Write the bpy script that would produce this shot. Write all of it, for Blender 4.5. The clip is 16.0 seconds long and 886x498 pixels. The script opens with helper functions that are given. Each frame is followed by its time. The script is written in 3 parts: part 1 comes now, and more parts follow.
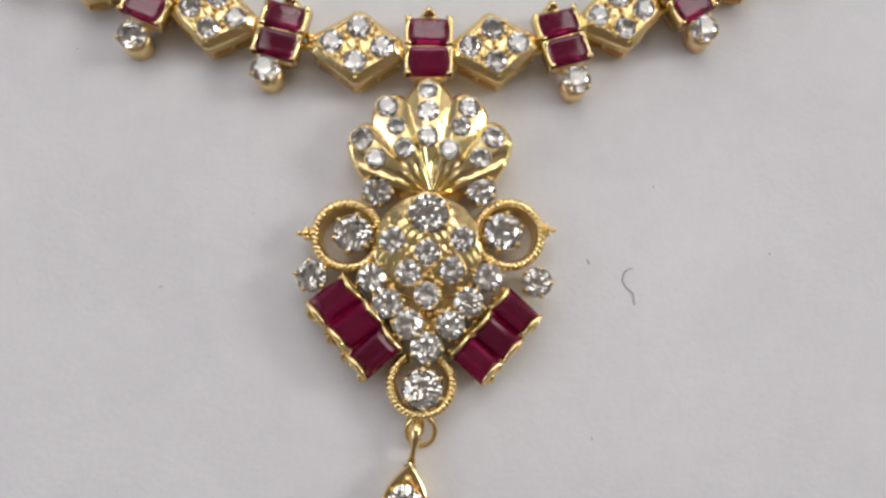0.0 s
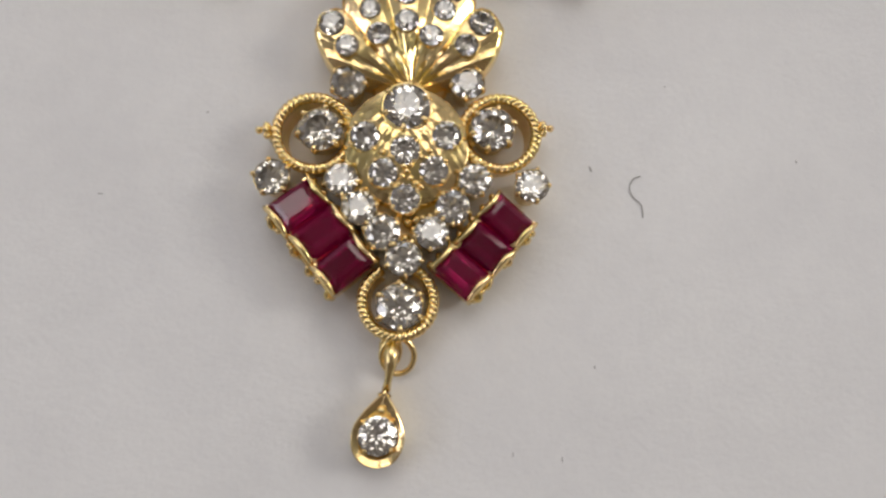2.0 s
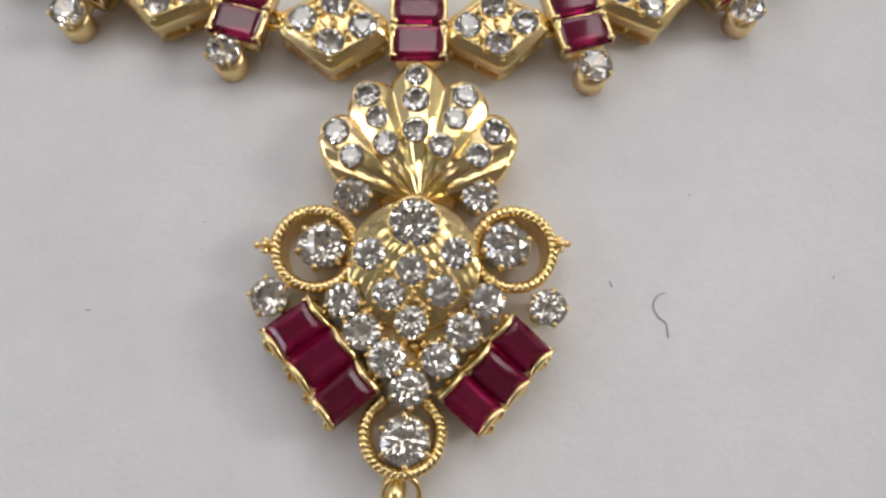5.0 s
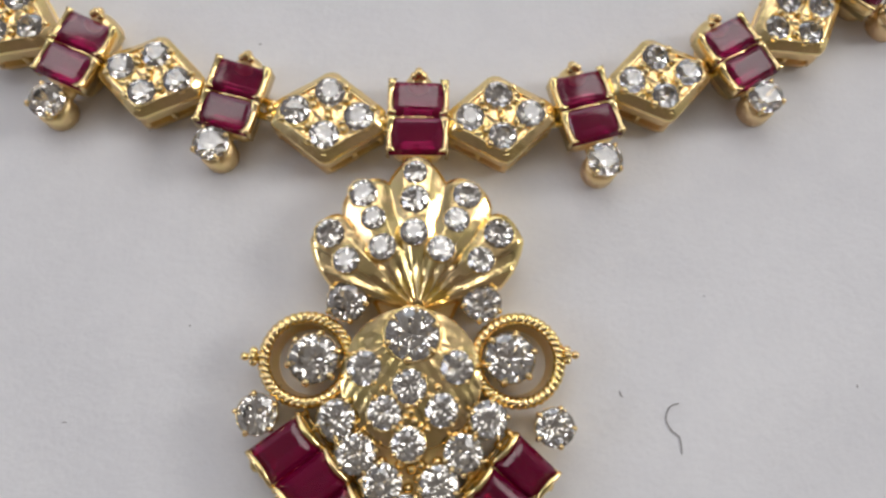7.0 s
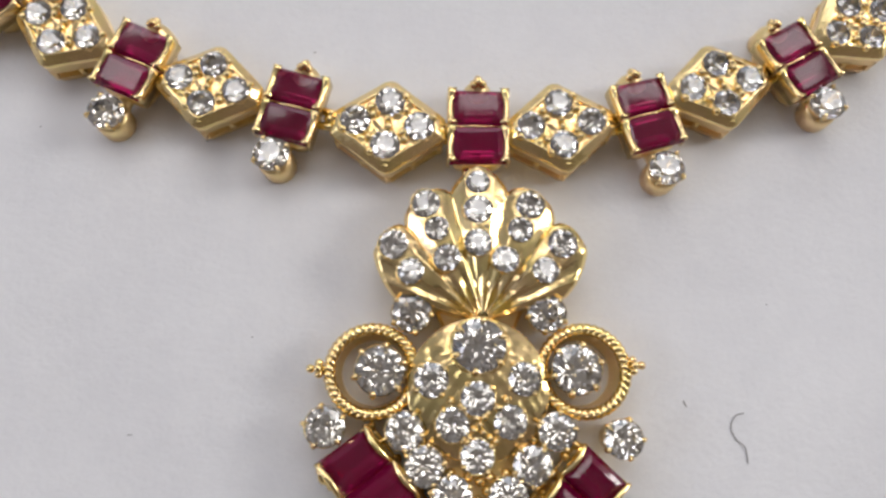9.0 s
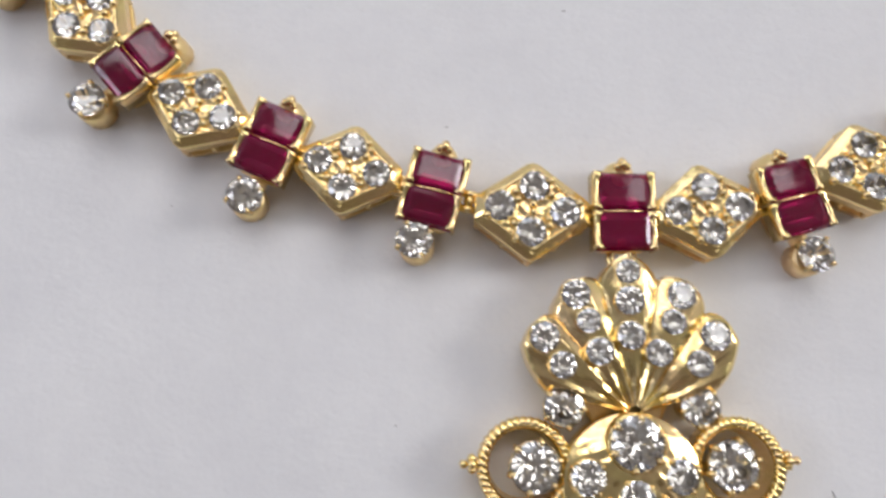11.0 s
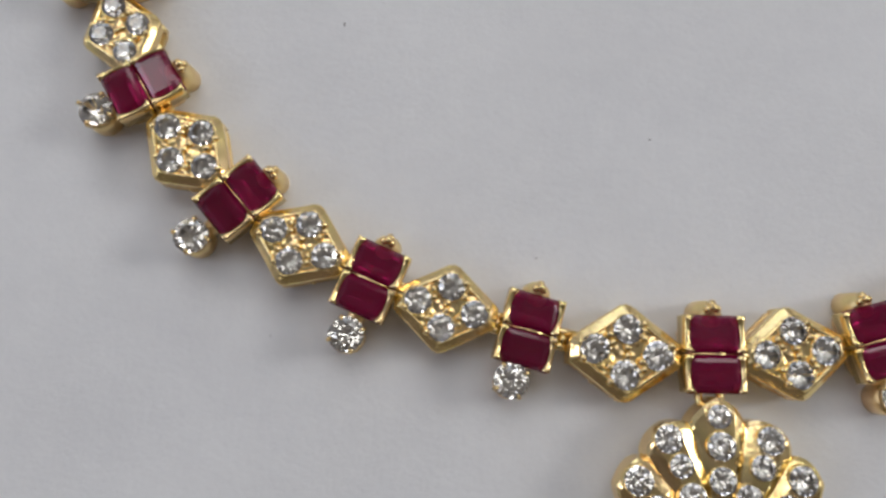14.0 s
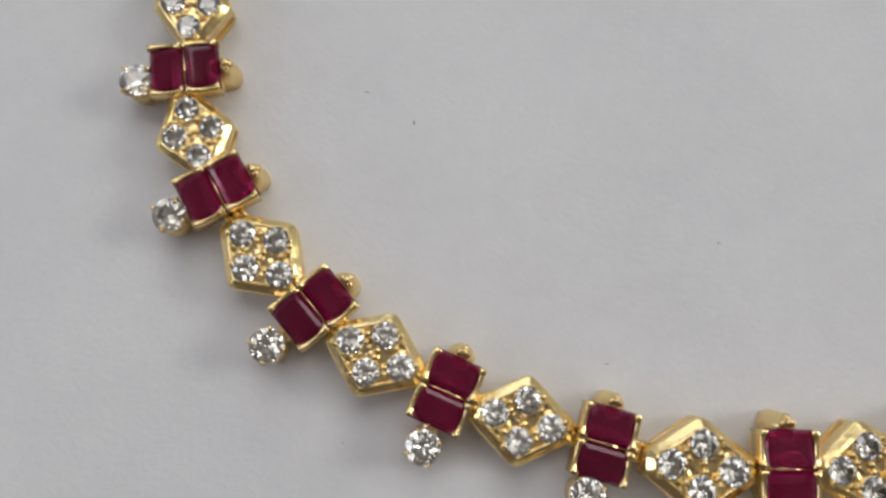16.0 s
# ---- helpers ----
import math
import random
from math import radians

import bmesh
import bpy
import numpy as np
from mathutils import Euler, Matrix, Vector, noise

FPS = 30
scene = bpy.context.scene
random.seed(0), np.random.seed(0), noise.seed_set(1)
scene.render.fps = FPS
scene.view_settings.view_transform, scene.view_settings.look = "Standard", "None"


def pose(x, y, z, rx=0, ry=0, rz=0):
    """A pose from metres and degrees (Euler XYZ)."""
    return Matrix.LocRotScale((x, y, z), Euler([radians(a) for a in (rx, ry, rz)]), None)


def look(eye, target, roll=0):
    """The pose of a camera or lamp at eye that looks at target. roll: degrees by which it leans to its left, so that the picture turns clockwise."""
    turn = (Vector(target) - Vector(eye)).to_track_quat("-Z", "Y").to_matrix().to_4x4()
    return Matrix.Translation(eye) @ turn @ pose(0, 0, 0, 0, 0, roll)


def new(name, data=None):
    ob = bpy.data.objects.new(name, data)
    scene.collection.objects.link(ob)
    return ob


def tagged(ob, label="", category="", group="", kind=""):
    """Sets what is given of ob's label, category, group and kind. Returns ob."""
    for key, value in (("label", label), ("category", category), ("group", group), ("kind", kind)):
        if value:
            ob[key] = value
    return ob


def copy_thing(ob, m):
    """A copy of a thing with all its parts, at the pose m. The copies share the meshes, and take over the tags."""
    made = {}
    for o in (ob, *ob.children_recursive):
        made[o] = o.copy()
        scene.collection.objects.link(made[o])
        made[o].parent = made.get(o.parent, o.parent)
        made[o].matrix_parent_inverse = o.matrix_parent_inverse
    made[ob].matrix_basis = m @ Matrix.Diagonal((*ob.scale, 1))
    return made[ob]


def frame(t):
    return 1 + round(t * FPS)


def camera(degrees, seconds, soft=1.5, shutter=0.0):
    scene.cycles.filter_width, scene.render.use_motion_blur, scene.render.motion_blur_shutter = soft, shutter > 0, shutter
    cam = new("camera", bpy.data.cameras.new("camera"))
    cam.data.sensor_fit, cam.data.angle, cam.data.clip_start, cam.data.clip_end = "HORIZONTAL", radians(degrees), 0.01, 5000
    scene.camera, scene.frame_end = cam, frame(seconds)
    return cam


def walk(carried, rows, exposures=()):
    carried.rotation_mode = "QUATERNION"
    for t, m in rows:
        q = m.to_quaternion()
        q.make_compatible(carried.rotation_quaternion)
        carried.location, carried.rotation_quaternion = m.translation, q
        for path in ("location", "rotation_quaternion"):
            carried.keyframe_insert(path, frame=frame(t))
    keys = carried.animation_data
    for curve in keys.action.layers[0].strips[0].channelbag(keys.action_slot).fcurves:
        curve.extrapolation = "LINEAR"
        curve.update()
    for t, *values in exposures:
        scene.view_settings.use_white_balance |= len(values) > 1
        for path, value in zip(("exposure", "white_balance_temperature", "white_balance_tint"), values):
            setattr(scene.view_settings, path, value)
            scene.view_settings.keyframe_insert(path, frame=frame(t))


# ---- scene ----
# Camera: millimetres and degrees; the paper's top is z = 0 and +y leads away from the pendant to the chain.
MM = 0.001
cam = camera(66.0, 16.0, soft=2.6, shutter=0.6)
ROWS = [
    (0.0, -2.08, -17.36, 83.03, 9.39, -2.52, -1.45),
    (0.5, -1.38, -19.77, 81.45, 9.60, -2.11, -1.60),
    (1.0, -1.21, -21.18, 80.08, 9.78, -2.14, -1.55),
    (1.5, -1.09, -24.87, 75.70, 9.80, -2.57, -1.49),
    (2.0, 0.11, -26.43, 71.00, 9.82, -2.61, -1.44),
    (2.5, -0.48, -25.68, 70.92, 9.98, -2.91, -1.41),
    (3.0, 0.25, -24.09, 68.97, 10.67, -2.66, -1.39),
    (5.5, 0.77, -15.32, 67.35, 12.98, -1.65, -0.75),
    (6.0, 0.84, -12.92, 66.41, 13.02, -1.71, -0.72),
    (6.5, 0.76, -9.33, 65.79, 13.24, -1.67, -0.60),
    (7.0, 0.96, -6.92, 66.15, 13.27, -1.70, -0.57),
    (7.5, 0.82, -6.97, 66.08, 13.61, -1.66, -0.59),
    (8.0, -0.82, -6.91, 65.56, 13.65, -1.61, -0.85),
    (10.5, -13.52, 1.49, 66.88, 11.34, -0.94, -0.74),
    (11.0, -18.28, 4.89, 66.74, 11.32, -1.29, -0.68),
    (11.5, -21.23, 7.95, 66.87, 11.16, -1.41, -0.52),
    (12.0, -21.51, 10.39, 68.49, 10.41, -1.09, -0.47),
    (12.5, -22.32, 12.82, 69.65, 10.16, -1.19, -0.26),
    (13.0, -22.37, 14.20, 70.59, 10.42, -1.17, -0.17),
    (13.5, -26.49, 17.78, 71.50, 9.91, -1.57, -0.08),
    (14.0, -27.87, 19.85, 71.18, 9.70, -1.53, 0.06),
    (14.5, -28.94, 21.69, 71.25, 9.86, -1.30, 0.08),
    (15.0, -31.56, 24.01, 72.62, 9.69, -1.74, 0.14),
    (15.5, -34.07, 27.60, 72.05, 9.55, -1.69, 0.31),
    (16.0, -36.02, 31.11, 72.78, 9.41, -1.95, 0.51),
]
EXPOSURES = [(0.0, 0.0, 6550, 9), (1.0, -0.06, 6600, 9), (2.0, -0.12, 6850, 8), (3.0, -0.12, 6850, 8), (5.5, -0.03, 6500, 8), (7.0, -0.04, 6480, 8.5), (7.5, 0.04, 6450, 9), (8.2, 0.08, 6450, 9),
             (10.5, 0.08, 6400, 10), (11.0, 0.12, 6350, 9.5), (11.5, 0.07, 6320, 9.5), (12.0, -0.28, 6320, 9.5), (12.5, -0.3, 6320, 9.5), (13.0, -0.27, 6280, 8.5), (13.5, -0.27, 6850, 9), (14.0, -0.29, 6350, 7), (14.5, -0.26, 6360, 6.3), (16.0, -0.24, 6480, 6.3)]
walk(cam, [(t, pose(MM * x, MM * y, MM * z, rx, ry, rz)) for t, x, y, z, rx, ry, rz in ROWS], EXPOSURES)

# ---- world and light ----
world = bpy.data.worlds.new("sky")
scene.world = world
world.use_nodes = True
sky = world.node_tree.nodes.new("ShaderNodeTexSky")
sky.sky_type, sky.sun_disc = "NISHITA", False
sky.sun_elevation, sky.sun_rotation = radians(40), radians(75)
world.node_tree.links.new(sky.outputs[0], world.node_tree.nodes["Background"].inputs[0])
world.node_tree.nodes["Background"].inputs[1].default_value = 0.1


def area_lamp(name, eye, target, wide, high, watts, colour):
    """A rectangular area lamp, for daylight at window openings and for the ceiling panels."""
    data = bpy.data.lights.new(name, "AREA")
    data.shape, data.size, data.size_y, data.energy, data.color = "RECTANGLE", wide, high, watts, colour
    ob = new(name, data)
    ob.matrix_world = look(eye, target)
    return ob


area_lamp("daylight_east", (1.98, 0.35, 1.1), (0.0, 0.05, 0.0), 0.65, 0.55, 16, (1.0, 0.968, 0.95))
area_lamp("daylight_north", (-0.3, 2.98, 1.2), (-0.3, 0.0, 0.9), 1.8, 1.2, 9.5, (0.95, 0.955, 1.0))
area_lamp("daylight_west", (-1.98, -0.1, 1.25), (0.0, 0.0, 0.1), 0.9, 0.6, 8.5, (0.87, 0.88, 1.0))
# Overhead light inferred from the bright gold; the grid of nine is added for sparkle.
for px in (-0.8, 0.1, 1.0):
    for py in (0.9, 1.55, 2.2):
        area_lamp("ceiling_panel", (px, py, 1.93), (px, py, 0.0), 0.66, 0.46, 3.15, (1.0, 0.978, 0.985))


# ---- materials ----
def material(name, colour, rough, metal=0.0, **extra):
    m = bpy.data.materials.new(name)
    m.use_nodes = True
    p = m.node_tree.nodes["Principled BSDF"]
    p.inputs["Base Color"].default_value = (*colour, 1)
    p.inputs["Roughness"].default_value = rough
    p.inputs["Metallic"].default_value = metal
    for key, value in extra.items():
        p.inputs[key.replace("_", " ")].default_value = value
    return m, m.node_tree.nodes, m.node_tree.links, p


def noise_node(nodes, links, scale, detail=3.0, rough=0.5, source="Object"):
    co = nodes.new("ShaderNodeTexCoord")
    n = nodes.new("ShaderNodeTexNoise")
    n.inputs["Scale"].default_value, n.inputs["Detail"].default_value, n.inputs["Roughness"].default_value = scale, detail, rough
    links.new(co.outputs[source], n.inputs["Vector"])
    return n


def ramp(nodes, links, fac, stops):
    r = nodes.new("ShaderNodeValToRGB")
    while len(r.color_ramp.elements) < len(stops):
        r.color_ramp.elements.new(0.5)
    for el, (at, c) in zip(r.color_ramp.elements, stops):
        el.position, el.color = at, (*c, 1)
    links.new(fac, r.inputs[0])
    return r


def bump(nodes, links, p, height, strength, distance):
    b = nodes.new("ShaderNodeBump")
    b.inputs["Strength"].default_value, b.inputs["Distance"].default_value = strength, distance
    links.new(height, b.inputs["Height"])
    links.new(b.outputs[0], p.inputs["Normal"])


def gold(name, colour, rough, rough_to, wave, strength):
    m, nodes, links, p = material(name, colour, rough, 1.0)
    n = noise_node(nodes, links, 900.0, 3.0)
    r = ramp(nodes, links, n.outputs[0], [(0.3, (rough,) * 3), (0.75, (rough_to,) * 3)])
    links.new(r.outputs[0], p.inputs["Roughness"])
    # Orange and greenish patches put the tints of reflected surroundings into the gold colour.
    c = ramp(nodes, links, noise_node(nodes, links, 350.0).outputs[0], [(0.32, tuple(v * f for v, f in zip(colour, (1.0, 0.93, 0.95)))), (0.68, tuple(v * f for v, f in zip(colour, (0.96, 0.99, 0.82))))])
    links.new(c.outputs[0], p.inputs["Base Color"])
    bump(nodes, links, p, noise_node(nodes, links, wave, 2.0).outputs[0], strength, 0.0002)
    return m


POLISHED = gold("polished_gold", (0.995, 0.785, 0.40), 0.11, 0.28, 700.0, 0.35)
SATIN = gold("satin_gold", (0.95, 0.735, 0.42), 0.28, 0.42, 2500.0, 0.5)
# The stones' warm tint puts the gold's reflection into their colour.
DIAMOND, _, _, _p = material("white_stone", (1.0, 0.96, 0.88), 0.0, 0.0, Transmission_Weight=1.0, IOR=2.17)


def ruby_material():
    m, nodes, links, p = material("ruby", (0.40, 0.008, 0.06), 0.04, 0.0, Transmission_Weight=0.7, IOR=1.6, Specular_IOR_Level=0.25)
    n = noise_node(nodes, links, 420.0, 4.0, 0.6)
    info = nodes.new("ShaderNodeObjectInfo")
    mix = nodes.new("ShaderNodeMath")
    mix.operation, mix.inputs[1].default_value = "MULTIPLY_ADD", 0.4
    links.new(info.outputs["Random"], mix.inputs[0])
    links.new(n.outputs[0], mix.inputs[2])
    c = ramp(nodes, links, mix.outputs[0], [(0.3, (0.18, 0.002, 0.030)), (0.9, (0.39, 0.008, 0.085))])
    links.new(c.outputs[0], p.inputs["Base Color"])
    r = ramp(nodes, links, noise_node(nodes, links, 1500.0, 3.0).outputs[0], [(0.35, (0.02,) * 3), (0.75, (0.10,) * 3)])
    links.new(r.outputs[0], p.inputs["Roughness"])
    return m


RUBY = ruby_material()


def paper_material():
    m, nodes, links, p = material("paper", (0.8, 0.8, 0.8), 0.75)
    n = noise_node(nodes, links, 45.0, 5.0, 0.6)
    fine = noise_node(nodes, links, 420.0, 4.0, 0.6)
    both = nodes.new("ShaderNodeMath")
    both.operation, both.inputs[1].default_value = "MULTIPLY_ADD", 0.45
    links.new(fine.outputs[0], both.inputs[0])
    links.new(n.outputs[0], both.inputs[2])
    c = ramp(nodes, links, both.outputs[0], [(0.4, (0.715, 0.71, 0.725)), (1.0, (0.81, 0.805, 0.81))])
    links.new(c.outputs[0], p.inputs["Base Color"])
    fibre = noise_node(nodes, links, 1400.0, 5.0, 0.65)
    cockle = noise_node(nodes, links, 22.0, 2.0, 0.4)
    wide = nodes.new("ShaderNodeBump")
    wide.inputs["Strength"].default_value, wide.inputs["Distance"].default_value = 1.0, 0.0022
    links.new(cockle.outputs[0], wide.inputs["Height"])
    bump(nodes, links, p, fibre.outputs[0], 0.5, 0.0001)
    links.new(wide.outputs[0], p.inputs["Normal"].links[0].from_node.inputs["Normal"])
    return m


def plain(name, low, high, rough, scale):
    m, nodes, links, p = material(name, low, rough)
    c = ramp(nodes, links, noise_node(nodes, links, scale, 4.0).outputs[0], [(0.3, low), (0.7, high)])
    links.new(c.outputs[0], p.inputs["Base Color"])
    return m


PAPER = paper_material()
WALL = plain("wall_paint", (0.74, 0.735, 0.725), (0.80, 0.795, 0.785), 0.8, 3.0)
CEILING = plain("ceiling_paint", (0.46, 0.45, 0.435), (0.52, 0.51, 0.495), 0.8, 3.0)
# Dark brown chosen so that south-facing gold has something dark to reflect.
DARK_REFLECTOR = plain("dark_reflector", (0.17, 0.14, 0.12), (0.215, 0.175, 0.15), 0.7, 3.0)
# Blue put into the unseen west wall so its bounce cools the shadows.
BLUE_BOUNCE = plain("blue_bounce_tint", (0.62, 0.65, 0.77), (0.66, 0.69, 0.80), 0.8, 3.0)
FLOOR = plain("floor_tile", (0.30, 0.26, 0.22), (0.38, 0.34, 0.29), 0.5, 5.0)
WOOD = plain("table_wood", (0.22, 0.13, 0.07), (0.32, 0.20, 0.11), 0.45, 14.0)
FIBRE = plain("grey_fibre", (0.34, 0.33, 0.33), (0.44, 0.42, 0.42), 0.8, 900.0)


# ---- mesh helpers (millimetres) ----
def part(name, bm, mat, parent=None, label="", m=None, smooth=False):
    """Links a bmesh built in millimetres as one mesh object; m places it in its parent."""
    bmesh.ops.recalc_face_normals(bm, faces=bm.faces)
    bm.transform(Matrix.Scale(MM, 4))
    data = bpy.data.meshes.new(name)
    bm.to_mesh(data)
    bm.free()
    data.materials.append(mat)
    for f in data.polygons:
        f.use_smooth = smooth
    return place(name, data, parent, label, m)


def place(name, data, parent=None, label="", m=None):
    ob = new(name, data)
    ob.parent = parent
    if m is not None:
        ob.matrix_basis = m
    return tagged(ob, label)


def at(x, y, z=0.0, rx=0, ry=0, rz=0, size=1.0):
    return pose(MM * x, MM * y, MM * z, rx, ry, rz) @ Matrix.Scale(size, 4)


def loft(bm, rings, cap0=True, cap1=True, closed=True):
    """Skin over rings of equally many points."""
    vs = [[bm.verts.new(p) for p in ring] for ring in rings]
    n = len(vs[0])
    for a, b in zip(vs, vs[1:]):
        for i in range(n if closed else n - 1):
            j = (i + 1) % n
            bm.faces.new((a[i], a[j], b[j], b[i]))
    if cap0:
        bm.faces.new(vs[0][::-1])
    if cap1:
        bm.faces.new(vs[-1])
    return vs


def ring_at(r, z, n, x=0.0, y=0.0, turn=0.0):
    return [(x + r * math.cos(turn + 2 * math.pi * i / n), y + r * math.sin(turn + 2 * math.pi * i / n), z) for i in range(n)]


def inset(poly, d):
    """A convex outline (anticlockwise) moved inwards by d."""
    out, n = [], len(poly)
    for i in range(n):
        p, a, b = Vector(poly[i]), Vector(poly[i - 1]), Vector(poly[(i + 1) % n])
        u, v = (p - a).normalized(), (b - p).normalized()
        nu, nv = Vector((-u.y, u.x)), Vector((-v.y, v.x))
        k = (nu + nv) / max(0.2, 1 + nu.dot(nv))
        out.append(p + k * d)
    return [tuple(p) for p in out]


def flat(poly, z):
    return [(x, y, z) for x, y in poly]


def ball(bm, x, y, z, r, seg=10, flat_z=1.0):
    m = Matrix.Translation((x, y, z)) @ Matrix.Diagonal((r, r, r * flat_z, 1))
    bmesh.ops.create_uvsphere(bm, u_segments=seg, v_segments=max(5, seg // 2 + 1), radius=1.0, matrix=m)


def tube(bm, points, r, seg=8, closed=False):
    """A round wire along points; r is one radius or one for each point."""
    pts = [Vector(p) for p in points]
    n = len(pts)
    rings = []
    for i, p in enumerate(pts):
        a = pts[i - 1] if i or closed else p
        b = pts[(i + 1) % n] if i < n - 1 or closed else p
        d = (b - a).normalized()
        side = d.cross(Vector((0.12, 0.2, 1))).normalized()
        up = side.cross(d)
        q = r[i] if isinstance(r, (list, tuple)) else r
        rings.append([p + q * (math.cos(w) * side + math.sin(w) * up) for w in (2 * math.pi * k / seg for k in range(seg))])
    if closed:
        rings.append(rings[0])
        vs = [[bm.verts.new(p) for p in ring] for ring in rings[:-1]]
        for i in range(n):
            a, b = vs[i], vs[(i + 1) % n]
            for k in range(seg):
                j = (k + 1) % seg
                bm.faces.new((a[k], a[j], b[j], b[k]))
    else:
        loft(bm, rings)


def rope(bm, path, wire, lay, turns, closed=True):
    """Two wires twisted round a path."""
    n = len(path)
    for phase in (0.0, math.pi):
        strand = []
        for i, p in enumerate(path):
            p = Vector(p)
            a, b = Vector(path[i - 1 if i or closed else 0]), Vector(path[(i + 1) % n if i < n - 1 or closed else i])
            d = (b - a).normalized()
            side = d.cross(Vector((0, 0, 1))).normalized()
            w = phase + 2 * math.pi * turns * i / n
            strand.append(p + lay * (math.cos(w) * side + math.sin(w) * Vector((0, 0, 1))))
        tube(bm, strand, wire, 6, closed)


def finished(bm, name, mat, smooth=False):
    """A mesh in metres to be shared by several objects."""
    bmesh.ops.recalc_face_normals(bm, faces=bm.faces)
    bm.transform(Matrix.Scale(MM, 4))
    data = bpy.data.meshes.new(name)
    bm.to_mesh(data)
    bm.free()
    data.materials.append(mat)
    for f in data.polygons:
        f.use_smooth = smooth
    return data


def brilliant():
    """A round brilliant of radius 1 mm, girdle at z = 0."""
    bm = bmesh.new()
    q = math.pi / 8
    table = [bm.verts.new(p) for p in ring_at(0.56, 0.33, 8)]
    mid = [bm.verts.new(p) for p in ring_at(0.80, 0.20, 8, turn=q)]
    top = [bm.verts.new(p) for p in ring_at(1.0, 0.03, 16)]
    low = [bm.verts.new(p) for p in ring_at(1.0, -0.03, 16)]
    pav = [bm.verts.new(p) for p in ring_at(0.30, -0.66, 8, turn=q)]
    culet = bm.verts.new((0, 0, -0.88))
    bm.faces.new(table)
    for i in range(8):
        j, g = (i + 1) % 8, 2 * i
        bm.faces.new((table[i], mid[i], table[j]))
        bm.faces.new((table[i], mid[i - 1], top[g], mid[i]))
        bm.faces.new((mid[i], top[g], top[g + 1]))
        bm.faces.new((mid[i], top[g + 1], top[(g + 2) % 16]))
        bm.faces.new((low[g], low[g + 1], pav[i]))
        bm.faces.new((low[g + 1], low[(g + 2) % 16], pav[i]))
        bm.faces.new((low[g], pav[i], culet, pav[i - 1]))
    for i in range(16):
        j = (i + 1) % 16
        bm.faces.new((top[i], top[j], low[j], low[i]))
    return finished(bm, "round_stone", DIAMOND)


def step_cut(a, b, up=0.55, deep=1.5, bev=0.62):
    """A baguette, a by b, girdle at z = 0, long side along x."""
    bm = bmesh.new()
    r = lambda ax, by, z: [(-ax / 2, -by / 2, z), (ax / 2, -by / 2, z), (ax / 2, by / 2, z), (-ax / 2, by / 2, z)]
    loft(bm, [r(a * 0.5, b * 0.15, -deep), r(a * 0.8, b * 0.6, -deep * 0.6), r(a, b, -0.12), r(a, b, 0.0),
              r(a - bev * 1.3, b - bev * 0.9, up * 0.72), r(a - bev * 2.3, b - bev * 1.9, up)])
    return finished(bm, "baguette_ruby", RUBY)


STONE = brilliant()
BAGUETTE = step_cut(5.3, 3.62, 0.6, 1.5, 0.74)
BAR_BAGUETTE = step_cut(5.0, 3.65, 0.8, 1.6, 0.92)


def stone(parent, x, y, z, r, turn=0.0, tilt=(0, 0)):
    return place("round_stone", STONE, parent, "", at(x, y, z, tilt[0], tilt[1], turn, r))


def claw_mesh():
    """One claw for a stone of radius 1 mm, girdle at z = 0, on the +x side."""
    bm = bmesh.new()
    tube(bm, [(0.84, 0, -0.62), (0.98, 0, -0.3), (1.01, 0, 0.0), (0.98, 0, 0.16), (0.86, 0, 0.26)], [0.12, 0.12, 0.13, 0.13, 0.08], 7)
    return finished(bm, "claw", POLISHED, True)


CLAW = claw_mesh()


def bead_mesh():
    bm = bmesh.new()
    ball(bm, 0, 0, 0, 1.0, 9)
    return finished(bm, "grain", POLISHED, True)


GRAIN = bead_mesh()


def claws(parent, x, y, z, r, count, turn):
    for i in range(count):
        place("claw", CLAW, parent, "", at(x, y, z, 0, 0, turn + 360 * i / count, r))


def prong_setting(parent, name, x, y, r, z, prongs=6, turn=0.0):
    """An open collet with claws round one stone, standing on the paper."""
    bm = bmesh.new()
    loft(bm, [ring_at(r * 0.56, 0.0, 18), ring_at(r * 0.72, 0.5, 18), ring_at(r * 0.86, z - 0.5 * r, 18), ring_at(r * 0.98, z - 0.08, 18),
              ring_at(r * 0.88, z - 0.08, 18), ring_at(r * 0.55, z - 0.75 * r, 18), ring_at(r * 0.3, z - 1.0 * r, 18)])
    ob = part(name, bm, POLISHED, parent, "", at(x, y), True)
    claws(ob, 0, 0, z, r, prongs, turn)
    stone(ob, 0, 0, z, r, random.uniform(0, 45), (random.uniform(-7, 7), random.uniform(-7, 7)))
    return ob


def pierced(bm, holes, floor):
    """Opens a skin under the stones: holes are (x, y, radius), above the height floor."""
    gone = []
    for f in bm.faces:
        c = f.calc_center_median()
        if c.z > floor and any((c.x - x) ** 2 + (c.y - y) ** 2 < r * r for x, y, r in holes):
            gone.append(f)
    bmesh.ops.delete(bm, geom=gone, context="FACES")


# ---- the room round the table ----
def slab(name, x0, x1, y0, y1, z0, z1, mat, label=""):
    bm = bmesh.new()
    k = 1 / MM
    loft(bm, [[(x0 * k, y0 * k, z * k), (x1 * k, y0 * k, z * k), (x1 * k, y1 * k, z * k), (x0 * k, y1 * k, z * k)] for z in (z0, z1)])
    return tagged(part(name, bm, mat, None, label), kind="structure")


